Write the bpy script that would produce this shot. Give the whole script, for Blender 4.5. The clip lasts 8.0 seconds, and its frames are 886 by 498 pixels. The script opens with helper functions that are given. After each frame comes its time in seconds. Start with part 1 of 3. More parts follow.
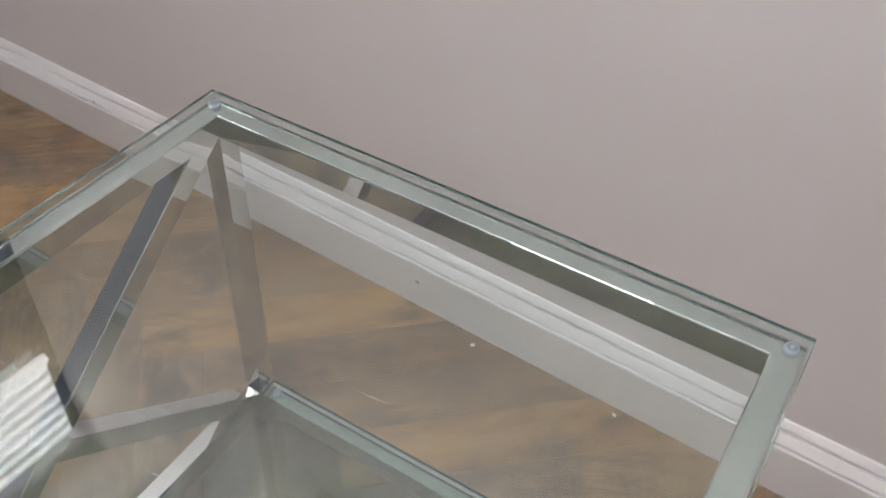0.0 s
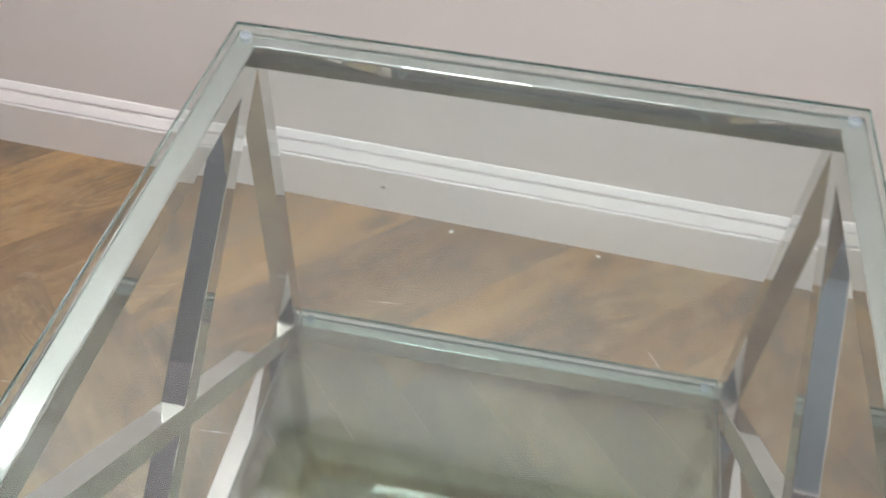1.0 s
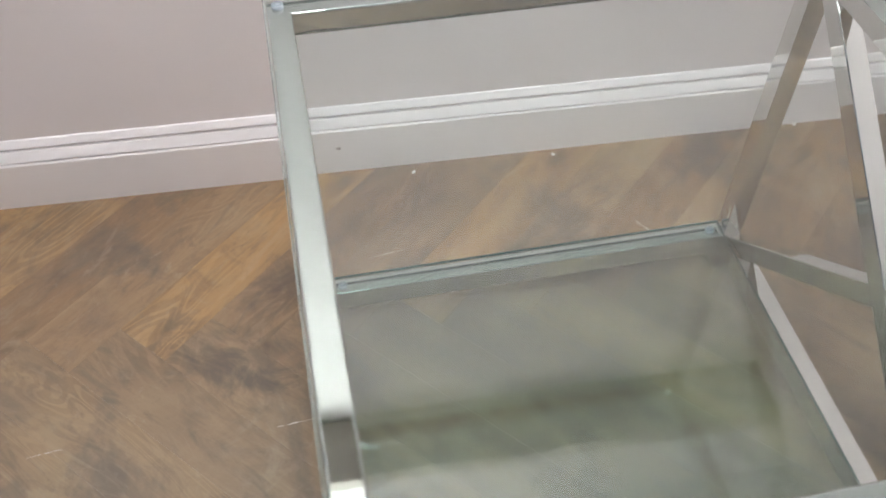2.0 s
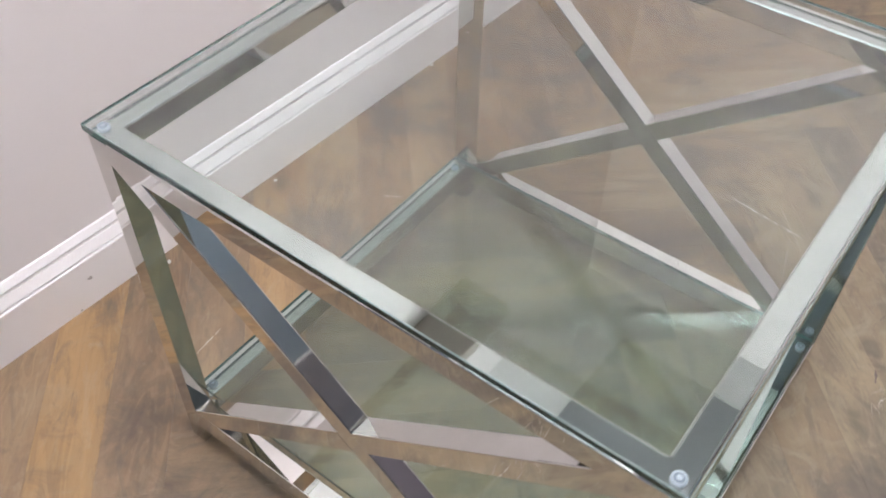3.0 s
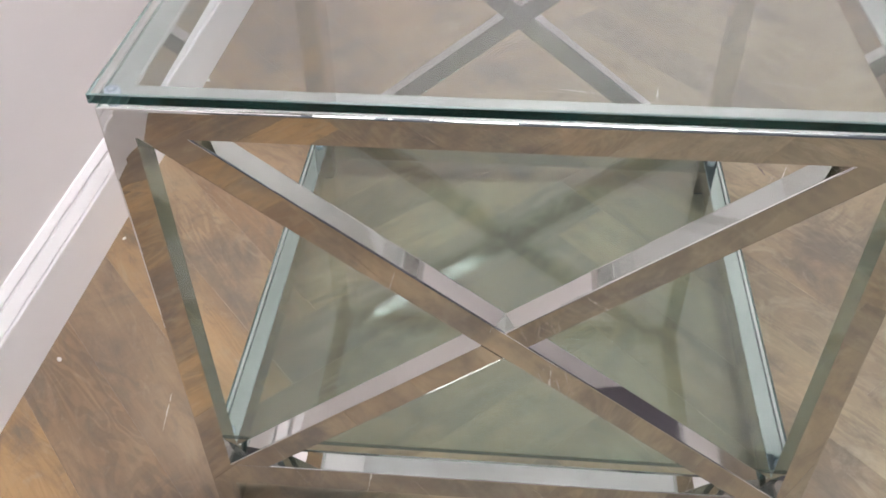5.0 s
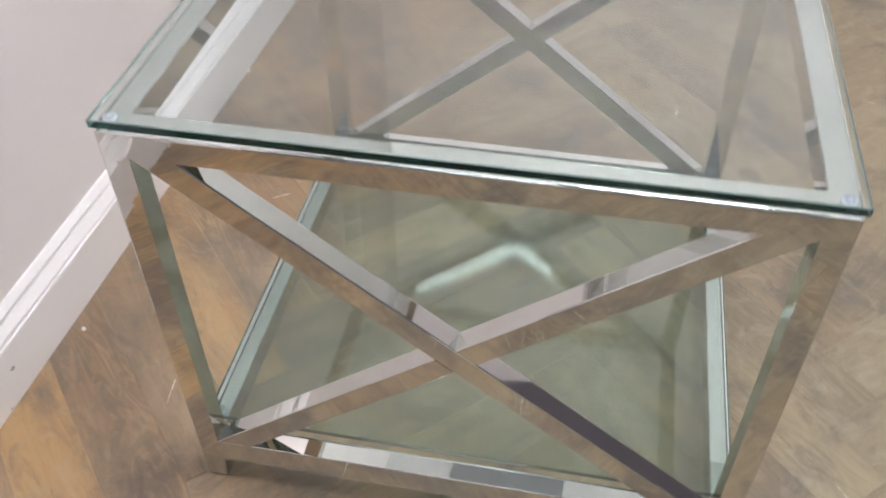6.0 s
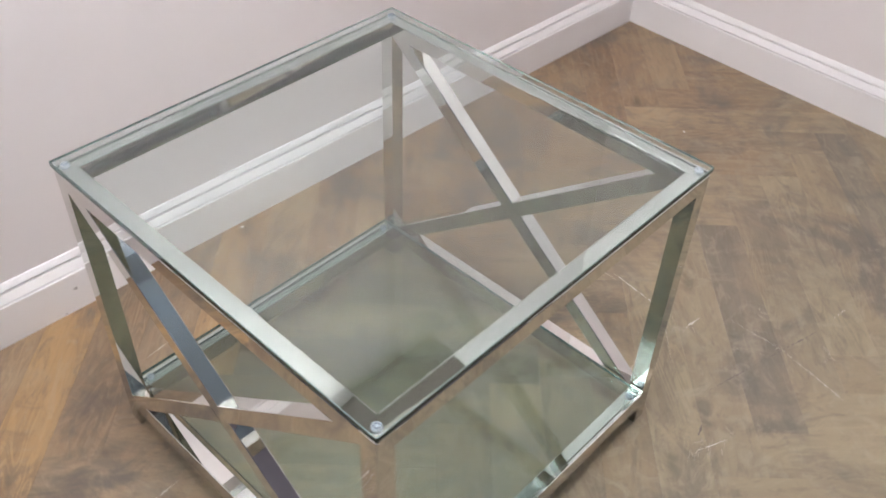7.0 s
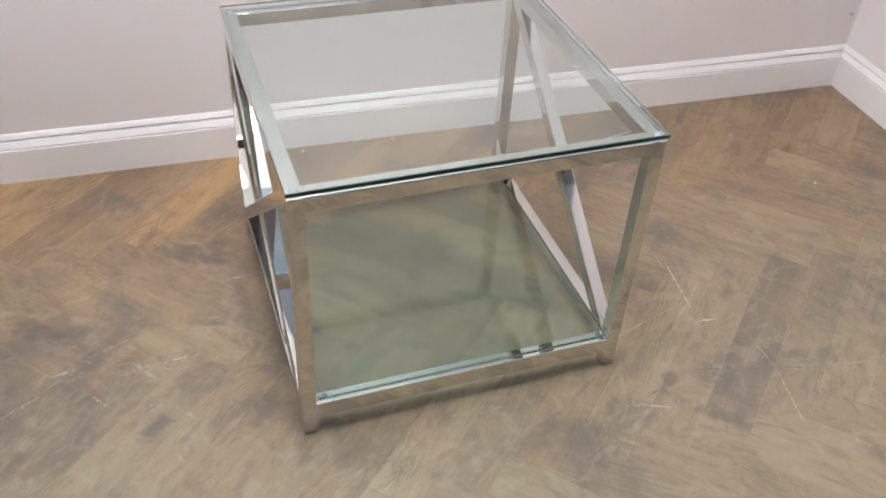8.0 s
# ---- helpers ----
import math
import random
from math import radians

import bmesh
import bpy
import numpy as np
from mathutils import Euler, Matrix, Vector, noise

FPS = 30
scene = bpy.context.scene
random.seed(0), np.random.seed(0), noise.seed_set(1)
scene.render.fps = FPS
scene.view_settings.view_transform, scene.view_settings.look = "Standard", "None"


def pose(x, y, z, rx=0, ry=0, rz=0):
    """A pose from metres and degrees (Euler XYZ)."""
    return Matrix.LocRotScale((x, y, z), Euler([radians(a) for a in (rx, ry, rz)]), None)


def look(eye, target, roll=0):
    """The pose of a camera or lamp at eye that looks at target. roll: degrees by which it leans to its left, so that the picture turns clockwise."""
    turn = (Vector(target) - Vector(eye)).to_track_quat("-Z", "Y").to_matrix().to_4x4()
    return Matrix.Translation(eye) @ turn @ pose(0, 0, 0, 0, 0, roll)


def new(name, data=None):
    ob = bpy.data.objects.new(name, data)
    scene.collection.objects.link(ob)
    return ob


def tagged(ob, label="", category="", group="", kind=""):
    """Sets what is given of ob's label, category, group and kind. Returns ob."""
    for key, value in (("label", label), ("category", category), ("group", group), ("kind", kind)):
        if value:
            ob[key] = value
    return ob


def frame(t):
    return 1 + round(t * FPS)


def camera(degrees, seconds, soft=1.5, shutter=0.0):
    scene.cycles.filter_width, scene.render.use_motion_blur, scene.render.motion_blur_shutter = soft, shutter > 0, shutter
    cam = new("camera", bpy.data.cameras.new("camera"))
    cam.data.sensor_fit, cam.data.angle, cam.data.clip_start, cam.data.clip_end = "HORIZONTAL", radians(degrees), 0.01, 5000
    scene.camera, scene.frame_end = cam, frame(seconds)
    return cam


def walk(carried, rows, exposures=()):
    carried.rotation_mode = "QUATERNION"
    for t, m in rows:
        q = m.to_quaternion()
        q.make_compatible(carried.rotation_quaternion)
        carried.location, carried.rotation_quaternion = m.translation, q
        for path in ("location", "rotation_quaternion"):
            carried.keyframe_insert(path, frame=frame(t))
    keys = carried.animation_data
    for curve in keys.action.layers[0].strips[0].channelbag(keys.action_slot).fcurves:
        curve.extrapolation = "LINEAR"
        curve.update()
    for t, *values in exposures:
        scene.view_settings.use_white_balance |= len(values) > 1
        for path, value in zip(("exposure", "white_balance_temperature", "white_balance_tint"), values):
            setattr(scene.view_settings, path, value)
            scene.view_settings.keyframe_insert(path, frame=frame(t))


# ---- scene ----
cam = camera(52.22, 8.0, soft=1.7, shutter=0.22)
walk(cam, [
    (0, look((0.3034, -0.7961, 1.0199), (-0.0867, -0.1764, 0.3389), 2.59)),
    (0.2, look((0.2569, -0.8102, 1.0070), (-0.0822, -0.1706, 0.3171), 0.34)),
    (0.5, look((0.1829, -0.8454, 1.0124), (-0.1032, -0.2021, 0.3022), -1.50)),
    (0.7, look((0.1162, -0.8935, 1.0175), (-0.1456, -0.2436, 0.3040), -0.95)),
    (0.8, look((0.1078, -0.9196, 1.0209), (-0.1414, -0.2710, 0.3017), -0.81)),
    (0.9, look((0.0908, -0.9527, 1.0181), (-0.1113, -0.2947, 0.2928), 0.10)),
    (1, look((0.0558, -0.9772, 1.0200), (-0.0785, -0.3123, 0.2852), 2.50)),
    (1.2, look((0.0257, -1.0565, 1.0103), (-0.0259, -0.3749, 0.2804), 4.69)),
    (2.3, look((-0.3683, -1.0289, 1.0115), (-0.1380, -0.4216, 0.2512), 0.97)),
    (2.5, look((-0.4279, -0.9825, 0.9773), (-0.0766, -0.4094, 0.2368), 2.23)),
    (2.8, look((-0.5231, -0.9623, 1.0002), (-0.0370, -0.4789, 0.2721), 2.59)),
    (3, look((-0.5862, -0.9246, 1.0339), (-0.0540, -0.4991, 0.3021), 1.01)),
    (3.3, look((-0.6592, -0.8622, 1.0349), (-0.0917, -0.4886, 0.3012), -1.03)),
    (3.5, look((-0.6879, -0.7985, 0.9981), (-0.0826, -0.4794, 0.2689), -0.93)),
    (4, look((-0.7249, -0.6456, 0.9436), (-0.0246, -0.4966, 0.2455), -1.28)),
    (4.5, look((-0.7742, -0.6084, 0.8768), (-0.0485, -0.5049, 0.1966), -1.78)),
    (4.7, look((-0.7893, -0.5964, 0.8568), (-0.0550, -0.4969, 0.1852), -1.15)),
    (5.8, look((-0.8115, -0.6409, 0.8902), (-0.0940, -0.5365, 0.2015), -0.37)),
    (6, look((-0.8082, -0.6940, 0.9413), (-0.1093, -0.5256, 0.2461), -0.61)),
    (6.3, look((-0.7902, -0.8612, 1.0473), (-0.1249, -0.5446, 0.3712), -1.95)),
    (6.5, look((-0.7585, -0.9966, 1.1194), (-0.1386, -0.5945, 0.4456), -1.14)),
    (6.7, look((-0.7041, -1.1119, 1.1727), (-0.1266, -0.6517, 0.4983), -0.18)),
    (7, look((-0.5969, -1.2684, 1.2113), (-0.0664, -0.7498, 0.5408), 2.23)),
    (7.2, look((-0.5333, -1.3803, 1.2203), (-0.0671, -0.7972, 0.5549), 4.45)),
    (7.4, look((-0.4756, -1.4900, 1.2139), (-0.0666, -0.8699, 0.5445), 5.43)),
    (7.5, look((-0.4542, -1.5458, 1.2218), (-0.0734, -0.9089, 0.5514), 5.35)),
    (7.7, look((-0.4204, -1.6632, 1.2355), (-0.0913, -0.9907, 0.5726), 4.22)),
    (8, look((-0.3906, -1.8749, 1.2548), (-0.1390, -1.1488, 0.6149), 3.73)),
], [(0.0, -0.22, 6550, 9), (0.3, 0.04, 6550, 9), (0.6, 0.16, 6600, 8), (1.2, 0.30, 6650, 6), (2.4, 0.16, 6480, 11), (3.0, 0.42, 6400, 12), (3.5, 0.42, 6420, 11),
    (4.5, 0.46, 6380, 11), (6.3, 0.44, 6380, 9), (7.0, 0.39, 6450, 10), (8.0, 0.44, 6470, 9)])

# world: daylight outside the one high window
world = bpy.data.worlds.new("world")
scene.world = world
world.use_nodes = True
wn = world.node_tree.nodes
sky = wn.new("ShaderNodeTexSky")
sky.sky_type = "NISHITA"
sky.sun_disc = False
sky.sun_elevation, sky.sun_rotation = radians(35), radians(250)
world.node_tree.links.new(sky.outputs[0], wn["Background"].inputs[0])
wn["Background"].inputs[1].default_value = 0.1

sun = new("sun", bpy.data.lights.new("sun", "SUN"))
sun.data.energy, sun.data.angle, sun.data.color = 2.0, radians(0.5), (1, 0.95, 0.88)
sun.matrix_world = look((-8, 4, 9), (0, 0, 0))

# room: x from LEFT to RIGHT, y from FRONT to BACK, wall faces
LEFT, RIGHT, FRONT, BACK, TOP = -1.50, 1.431, -2.6, 0.018, 2.4


# an added, unseen globe hangs as overhead light; its shade glows (see below)
LIGHT_X, LIGHT_Y, LIGHT_Z, LIGHT_R = -0.22, -0.88, 1.98, 0.22
globe = bpy.data.lights.new("standin_globe_light", "POINT")
globe.energy, globe.shadow_soft_size, globe.color = 69, LIGHT_R, (1.0, 0.965, 0.98)
new("standin_globe_light", globe).matrix_world = pose(LIGHT_X, LIGHT_Y, LIGHT_Z)


# ---------------------------------------------------------------- materials
def material(name):
    m = bpy.data.materials.new(name)
    m.use_nodes = True
    t = m.node_tree
    return m, t, t.nodes["Principled BSDF"]


def wire(t, a, b):
    t.links.new(a, b)


def math_node(t, op, a, b=None, clamp=False):
    n = t.nodes.new("ShaderNodeMath")
    n.operation, n.use_clamp = op, clamp
    for k, v in enumerate((a, b)):
        if v is None:
            continue
        if isinstance(v, (int, float)):
            n.inputs[k].default_value = v
        else:
            wire(t, v, n.inputs[k])
    return n.outputs[0]


def mix_colour(t, fac, a, b, blend="MIX"):
    n = t.nodes.new("ShaderNodeMix")
    n.data_type, n.blend_type = "RGBA", blend
    for slot, v in ((0, fac), (6, a), (7, b)):
        if isinstance(v, (int, float)):
            n.inputs[slot].default_value = v
        elif isinstance(v, tuple):
            n.inputs[slot].default_value = (*v, 1)
        else:
            wire(t, v, n.inputs[slot])
    return n.outputs[2]


def ramp(t, fac, stops):
    n = t.nodes.new("ShaderNodeValToRGB")
    els = n.color_ramp.elements
    while len(els) < len(stops):
        els.new(0.5)
    for e, (p, c) in zip(els, stops):
        e.position = p
        e.color = (c, c, c, 1) if isinstance(c, (int, float)) else (*c, 1)
    wire(t, fac, n.inputs[0])
    return n.outputs[0]


def noise_tex(t, vec, scale, detail=3.0, rough=0.5, distortion=0.0):
    n = t.nodes.new("ShaderNodeTexNoise")
    n.inputs["Scale"].default_value, n.inputs["Detail"].default_value = scale, detail
    n.inputs["Roughness"].default_value, n.inputs["Distortion"].default_value = rough, distortion
    wire(t, vec, n.inputs["Vector"])
    return n.outputs[0]


def coords(t, scale=(1, 1, 1), shift=None, space="Object"):
    tc = t.nodes.new("ShaderNodeTexCoord")
    mp = t.nodes.new("ShaderNodeMapping")
    mp.inputs["Scale"].default_value = scale
    src = tc.outputs[space]
    if shift is not None:
        add = t.nodes.new("ShaderNodeVectorMath")
        add.operation = "ADD"
        wire(t, src, add.inputs[0])
        wire(t, shift, add.inputs[1])
        src = add.outputs[0]
    wire(t, src, mp.inputs["Vector"])
    return mp.outputs[0]


def bump(t, bsdf, height, strength, metres):
    n = t.nodes.new("ShaderNodeBump")
    n.inputs["Strength"].default_value, n.inputs["Distance"].default_value = strength, metres
    wire(t, height, n.inputs["Height"])
    wire(t, n.outputs[0], bsdf.inputs["Normal"])


# stains in the floor: place, half length, half width, turn in degrees
STAINS = ((-0.327, -0.8, 0.055, 0.025, 40), (-0.516, -0.794, 0.04, 0.022, 60), (-0.546, -0.62, 0.035, 0.02, 30), (-0.692, -0.501, 0.11, 0.045, -25), (-0.403, -0.559, 0.05, 0.022, -30),
          (0.389, -0.932, 0.02, 0.014, 50), (0.28, -0.991, 0.085, 0.05, 45), (0.459, -1.015, 0.06, 0.02, -40), (-0.439, -0.331, 0.1, 0.045, -40), (-0.363, -0.79, 0.06, 0.022, 25),
          (-0.532, -0.802, 0.04, 0.02, 30), (-0.331, -0.21, 0.07, 0.05, 30), (-0.389, -0.335, 0.07, 0.05, 10), (0.41, -0.916, 0.03, 0.018, 60), (-0.261, -0.401, 0.06, 0.05, 20))


def wood_material():
    """Worn oak boards: a tone and a piece of grain for each board, wear and dirt that run across them."""
    m, t, b = material("oak_boards")
    info = t.nodes.new("ShaderNodeObjectInfo")
    comb = t.nodes.new("ShaderNodeCombineXYZ")
    r = info.outputs["Random"]
    for k, far in enumerate((57.0, 23.0, 41.0)):
        wire(t, math_node(t, "MULTIPLY", r, far), comb.inputs[k])
    shift = comb.outputs[0]
    sep_tone = t.nodes.new("ShaderNodeSeparateColor")
    wire(t, info.outputs["Color"], sep_tone.inputs[0])
    tone = sep_tone.outputs[0]
    geo = t.nodes.new("ShaderNodeNewGeometry")
    place = geo.outputs["Position"]
    # growth rings: contour lines of a slow, stretched noise, only in parts of a board
    broad = noise_tex(t, coords(t, (2.4, 9.0, 1), shift), 1.0, 3.0, 0.5, 0.9)
    rings = ramp(t, math_node(t, "SINE", math_node(t, "MULTIPLY", broad, 125.0)), ((0.0, 0.0), (0.5, 0.75), (1.0, 1.0)))
    where = ramp(t, noise_tex(t, coords(t, (3.0, 5.0, 1), shift), 1.3, 1.0), ((0.47, 0.0), (0.60, 1.0)))
    ring_lines = math_node(t, "MULTIPLY", math_node(t, "SUBTRACT", 1.0, rings), where)
    fibre = noise_tex(t, coords(t, (24, 190, 1), shift), 1.0, 6.0, 0.70, 0.6)
    streak = noise_tex(t, coords(t, (3.2, 34.0, 1), shift), 1.0, 5.0, 0.58, 0.9)
    band = noise_tex(t, coords(t, (1.6, 13.0, 1), shift), 1.0, 3.0, 0.5, 0.6)
    mottle = noise_tex(t, coords(t, (8.0, 15.0, 1), shift), 1.0, 7.0, 0.64, 1.1)
    base = ramp(t, tone, ((0.0, (0.290, 0.198, 0.124)), (0.2, (0.330, 0.236, 0.152)), (0.4, (0.285, 0.214, 0.148)), (0.6, (0.400, 0.298, 0.190)),
                          (0.8, (0.190, 0.150, 0.122)), (1.0, (0.460, 0.305, 0.155))))
    # long soft bands of darker and paler wood along each board
    c = mix_colour(t, math_node(t, "MULTIPLY", ramp(t, band, ((0.28, 1.0), (0.50, 0.0))), 0.36), base, (0.190, 0.138, 0.098))
    c = mix_colour(t, math_node(t, "MULTIPLY", ramp(t, band, ((0.50, 0.0), (0.74, 1.0))), 0.42), c, (0.440, 0.322, 0.198))
    c = mix_colour(t, math_node(t, "MULTIPLY", ramp(t, streak, ((0.50, 0.0), (0.72, 1.0))), 0.34), c, (0.460, 0.348, 0.222))
    c = mix_colour(t, math_node(t, "MULTIPLY", ramp(t, streak, ((0.28, 1.0), (0.47, 0.0))), 0.32), c, (0.165, 0.122, 0.092))
    c = mix_colour(t, math_node(t, "MULTIPLY", ramp(t, mottle, ((0.52, 0.0), (0.70, 1.0))), 0.62), c, (0.178, 0.134, 0.108))
    c = mix_colour(t, math_node(t, "MULTIPLY", ring_lines, 0.30), c, (0.120, 0.084, 0.062))
    c = mix_colour(t, math_node(t, "MULTIPLY", ramp(t, fibre, ((0.50, 0.0), (0.72, 1.0))), 0.20), c, (0.125, 0.092, 0.070))
    # knots
    vor = t.nodes.new("ShaderNodeTexVoronoi")
    vor.inputs["Scale"].default_value = 1.0
    wire(t, coords(t, (3.4, 8.0, 1), shift), vor.inputs["Vector"])
    knot = math_node(t, "ADD", vor.outputs["Distance"], math_node(t, "MULTIPLY", math_node(t, "SUBTRACT", mottle, 0.5), 0.16))
    c = mix_colour(t, math_node(t, "MULTIPLY", ramp(t, knot, ((0.02, 1.0), (0.13, 0.0))), 0.62), c, (0.090, 0.062, 0.047))
    # wear that runs across the boards: bare wood, grey dirt, pale dust
    sep = t.nodes.new("ShaderNodeSeparateXYZ")
    wire(t, place, sep.inputs[0])
    bare = noise_tex(t, place, 6.0, 6.0, 0.62, 0.9)
    # the varnish is worn off in front of the table; near the wall it is still warm
    trodden = math_node(t, "MULTIPLY", math_node(t, "ADD", math_node(t, "ADD", sep.outputs[1], 0.25), math_node(t, "MULTIPLY", math_node(t, "SUBTRACT", bare, 0.5), 1.2)), -1.5, True)
    kept = math_node(t, "SUBTRACT", 1.0, trodden)
    c = mix_colour(t, math_node(t, "MULTIPLY", kept, 0.62), c, (1.08, 0.855, 0.72), "MULTIPLY")
    c = mix_colour(t, math_node(t, "MULTIPLY", trodden, 0.26), c, (0.410, 0.318, 0.205))
    c = mix_colour(t, math_node(t, "MULTIPLY", ramp(t, bare, ((0.52, 0.0), (0.70, 1.0))), 0.42), c, (0.415, 0.298, 0.190))
    patch = noise_tex(t, place, 4.2, 6.0, 0.62, 0.9)
    c = mix_colour(t, math_node(t, "MULTIPLY", ramp(t, patch, ((0.51, 0.0), (0.66, 1.0))), 0.66), c, (0.140, 0.114, 0.100))
    worn = noise_tex(t, place, 14.0, 7.0, 0.68, 1.2)
    c = mix_colour(t, math_node(t, "MULTIPLY", ramp(t, worn, ((0.52, 0.0), (0.70, 1.0))), math_node(t, "ADD", math_node(t, "MULTIPLY", trodden, 0.42), 0.12)), c, (0.470, 0.378, 0.275))
    grime = noise_tex(t, coords(t, (9.0, 26.0, 1), shift), 1.0, 6.0, 0.62, 1.6)
    c = mix_colour(t, math_node(t, "MULTIPLY", ramp(t, grime, ((0.55, 0.0), (0.68, 1.0))), 0.40), c, (0.150, 0.118, 0.094))
    c = mix_colour(t, math_node(t, "MULTIPLY", ramp(t, grime, ((0.30, 1.0), (0.43, 0.0))), 0.30), c, (0.480, 0.380, 0.265))
    fleck = noise_tex(t, place, 60.0, 5.0, 0.72, 0.5)
    c = mix_colour(t, math_node(t, "MULTIPLY", ramp(t, fleck, ((0.58, 0.0), (0.74, 1.0))), 0.14), c, (0.50, 0.42, 0.34))
    c = mix_colour(t, math_node(t, "MULTIPLY", ramp(t, fleck, ((0.26, 1.0), (0.42, 0.0))), 0.20), c, (0.10, 0.075, 0.060))
    for sx, sy, ra, rb, turn in STAINS:
        mp = t.nodes.new("ShaderNodeMapping")
        mp.vector_type = "TEXTURE"
        mp.inputs["Location"].default_value = (sx, sy, 0)
        mp.inputs["Rotation"].default_value = (0, 0, radians(turn))
        mp.inputs["Scale"].default_value = (ra, rb, 1)
        wire(t, place, mp.inputs["Vector"])
        far = t.nodes.new("ShaderNodeVectorMath")
        far.operation = "LENGTH"
        wire(t, mp.outputs[0], far.inputs[0])
        edge = math_node(t, "ADD", far.outputs["Value"], math_node(t, "MULTIPLY", math_node(t, "SUBTRACT", worn, 0.5), 4.0))
        c = mix_colour(t, math_node(t, "MULTIPLY", ramp(t, edge, ((0.25, 1.0), (1.0, 0.0))), 0.45), c, (0.120, 0.096, 0.084))
    wire(t, mix_colour(t, 1.0, c, (0.81, 0.885, 0.90), "MULTIPLY"), b.inputs["Base Color"])
    wire(t, math_node(t, "ADD", math_node(t, "MULTIPLY", worn, 0.34), 0.27), b.inputs["Roughness"])
    b.inputs["Specular IOR Level"].default_value = 0.45
    h = math_node(t, "ADD", math_node(t, "MULTIPLY", fibre, 0.6), math_node(t, "MULTIPLY", rings, 0.4))
    h = math_node(t, "ADD", h, math_node(t, "MULTIPLY", worn, 1.2))
    bump(t, b, h, 0.30, 0.0007)
    return m


def paint_material(name, colour, rough, mark, mark_amount, grain=0.0004):
    m, t, b = material(name)
    geo = t.nodes.new("ShaderNodeNewGeometry")
    big = noise_tex(t, geo.outputs["Position"], 1.7, 4.0, 0.55)
    mid = noise_tex(t, geo.outputs["Position"], 9.0, 5.0, 0.6)
    fine = noise_tex(t, geo.outputs["Position"], 260.0, 3.0, 0.6)
    f = math_node(t, "MULTIPLY", math_node(t, "MULTIPLY", ramp(t, big, ((0.42, 0.0), (0.7, 1.0))), ramp(t, mid, ((0.3, 0.2), (0.75, 1.0)))), mark_amount)
    wire(t, mix_colour(t, f, colour, mark), b.inputs["Base Color"])
    wire(t, math_node(t, "ADD", math_node(t, "MULTIPLY", mid, 0.15), rough - 0.07), b.inputs["Roughness"])
    bump(t, b, math_node(t, "ADD", fine, math_node(t, "MULTIPLY", mid, 1.5)), 0.25, grain)
    return m


def chrome_material(name, waviness, dull):
    """Polished chrome; the flat strips of the braces are less even than the tubes."""
    m, t, b = material(name)
    b.inputs["Metallic"].default_value = 1.0
    c = coords(t)
    smear = noise_tex(t, c, 14.0, 6.0, 0.65)
    fine = noise_tex(t, c, 160.0, 3.0, 0.6)
    wave = noise_tex(t, c, 7.0, 1.0, 0.4)
    wire(t, mix_colour(t, ramp(t, smear, ((0.35, 0.0), (0.8, 1.0))), (0.72, 0.713, 0.685), (0.64, 0.635, 0.61)), b.inputs["Base Color"])
    wire(t, math_node(t, "ADD", math_node(t, "MULTIPLY", ramp(t, smear, ((0.45, 0.0), (0.85, 1.0))), 0.022), dull), b.inputs["Roughness"])
    # the polished welds at the corners are less flat than the tubes
    sep = t.nodes.new("ShaderNodeSeparateXYZ")
    tc = t.nodes.new("ShaderNodeTexCoord")
    wire(t, tc.outputs["Object"], sep.inputs[0])
    near_y = ramp(t, math_node(t, "ABSOLUTE", sep.outputs[1]), ((0.0, 0.0), (0.235, 0.0), (0.285, 1.0)))
    near_x = ramp(t, math_node(t, "ABSOLUTE", sep.outputs[0]), ((0.0, 0.0), (0.235, 0.0), (0.285, 1.0)))
    near_z = ramp(t, sep.outputs[2], ((0.0, 0.0), (0.43, 0.0), (0.475, 1.0)))
    weld = math_node(t, "MULTIPLY", math_node(t, "MULTIPLY", near_x, near_y), near_z)
    warp = noise_tex(t, c, 26.0, 0.0, 0.4)
    h = math_node(t, "ADD", math_node(t, "MULTIPLY", wave, waviness), math_node(t, "MULTIPLY", math_node(t, "MULTIPLY", warp, weld), 0.7))
    h = math_node(t, "ADD", h, math_node(t, "MULTIPLY", fine, 0.004))
    bump(t, b, h, 0.5, 0.0016)
    return m


def glass_material(name, tint, mirror):
    """A clear sheet: each face lets the tint through and mirrors by Schlick's law."""
    m, t, b = material(name)
    t.nodes.remove(b)
    clear, gloss, mixer = t.nodes.new("ShaderNodeBsdfTransparent"), t.nodes.new("ShaderNodeBsdfGlossy"), t.nodes.new("ShaderNodeMixShader")
    clear.inputs["Color"].default_value = (*[math.sqrt(v) for v in tint], 1)
    gloss.inputs["Color"].default_value = (0.93, 1, 0.975, 1)
    facing = t.nodes.new("ShaderNodeLayerWeight")
    facing.inputs["Blend"].default_value = 0.5
    power = math_node(t, "POWER", facing.outputs["Facing"], 5.0)
    wire(t, math_node(t, "ADD", math_node(t, "MULTIPLY", power, 1.0 - mirror), mirror), mixer.inputs[0])
    gloss.inputs["Roughness"].default_value = 0.0
    wire(t, clear.outputs[0], mixer.inputs[1])
    wire(t, gloss.outputs[0], mixer.inputs[2])
    wire(t, mixer.outputs[0], t.nodes["Material Output"].inputs["Surface"])
    return m


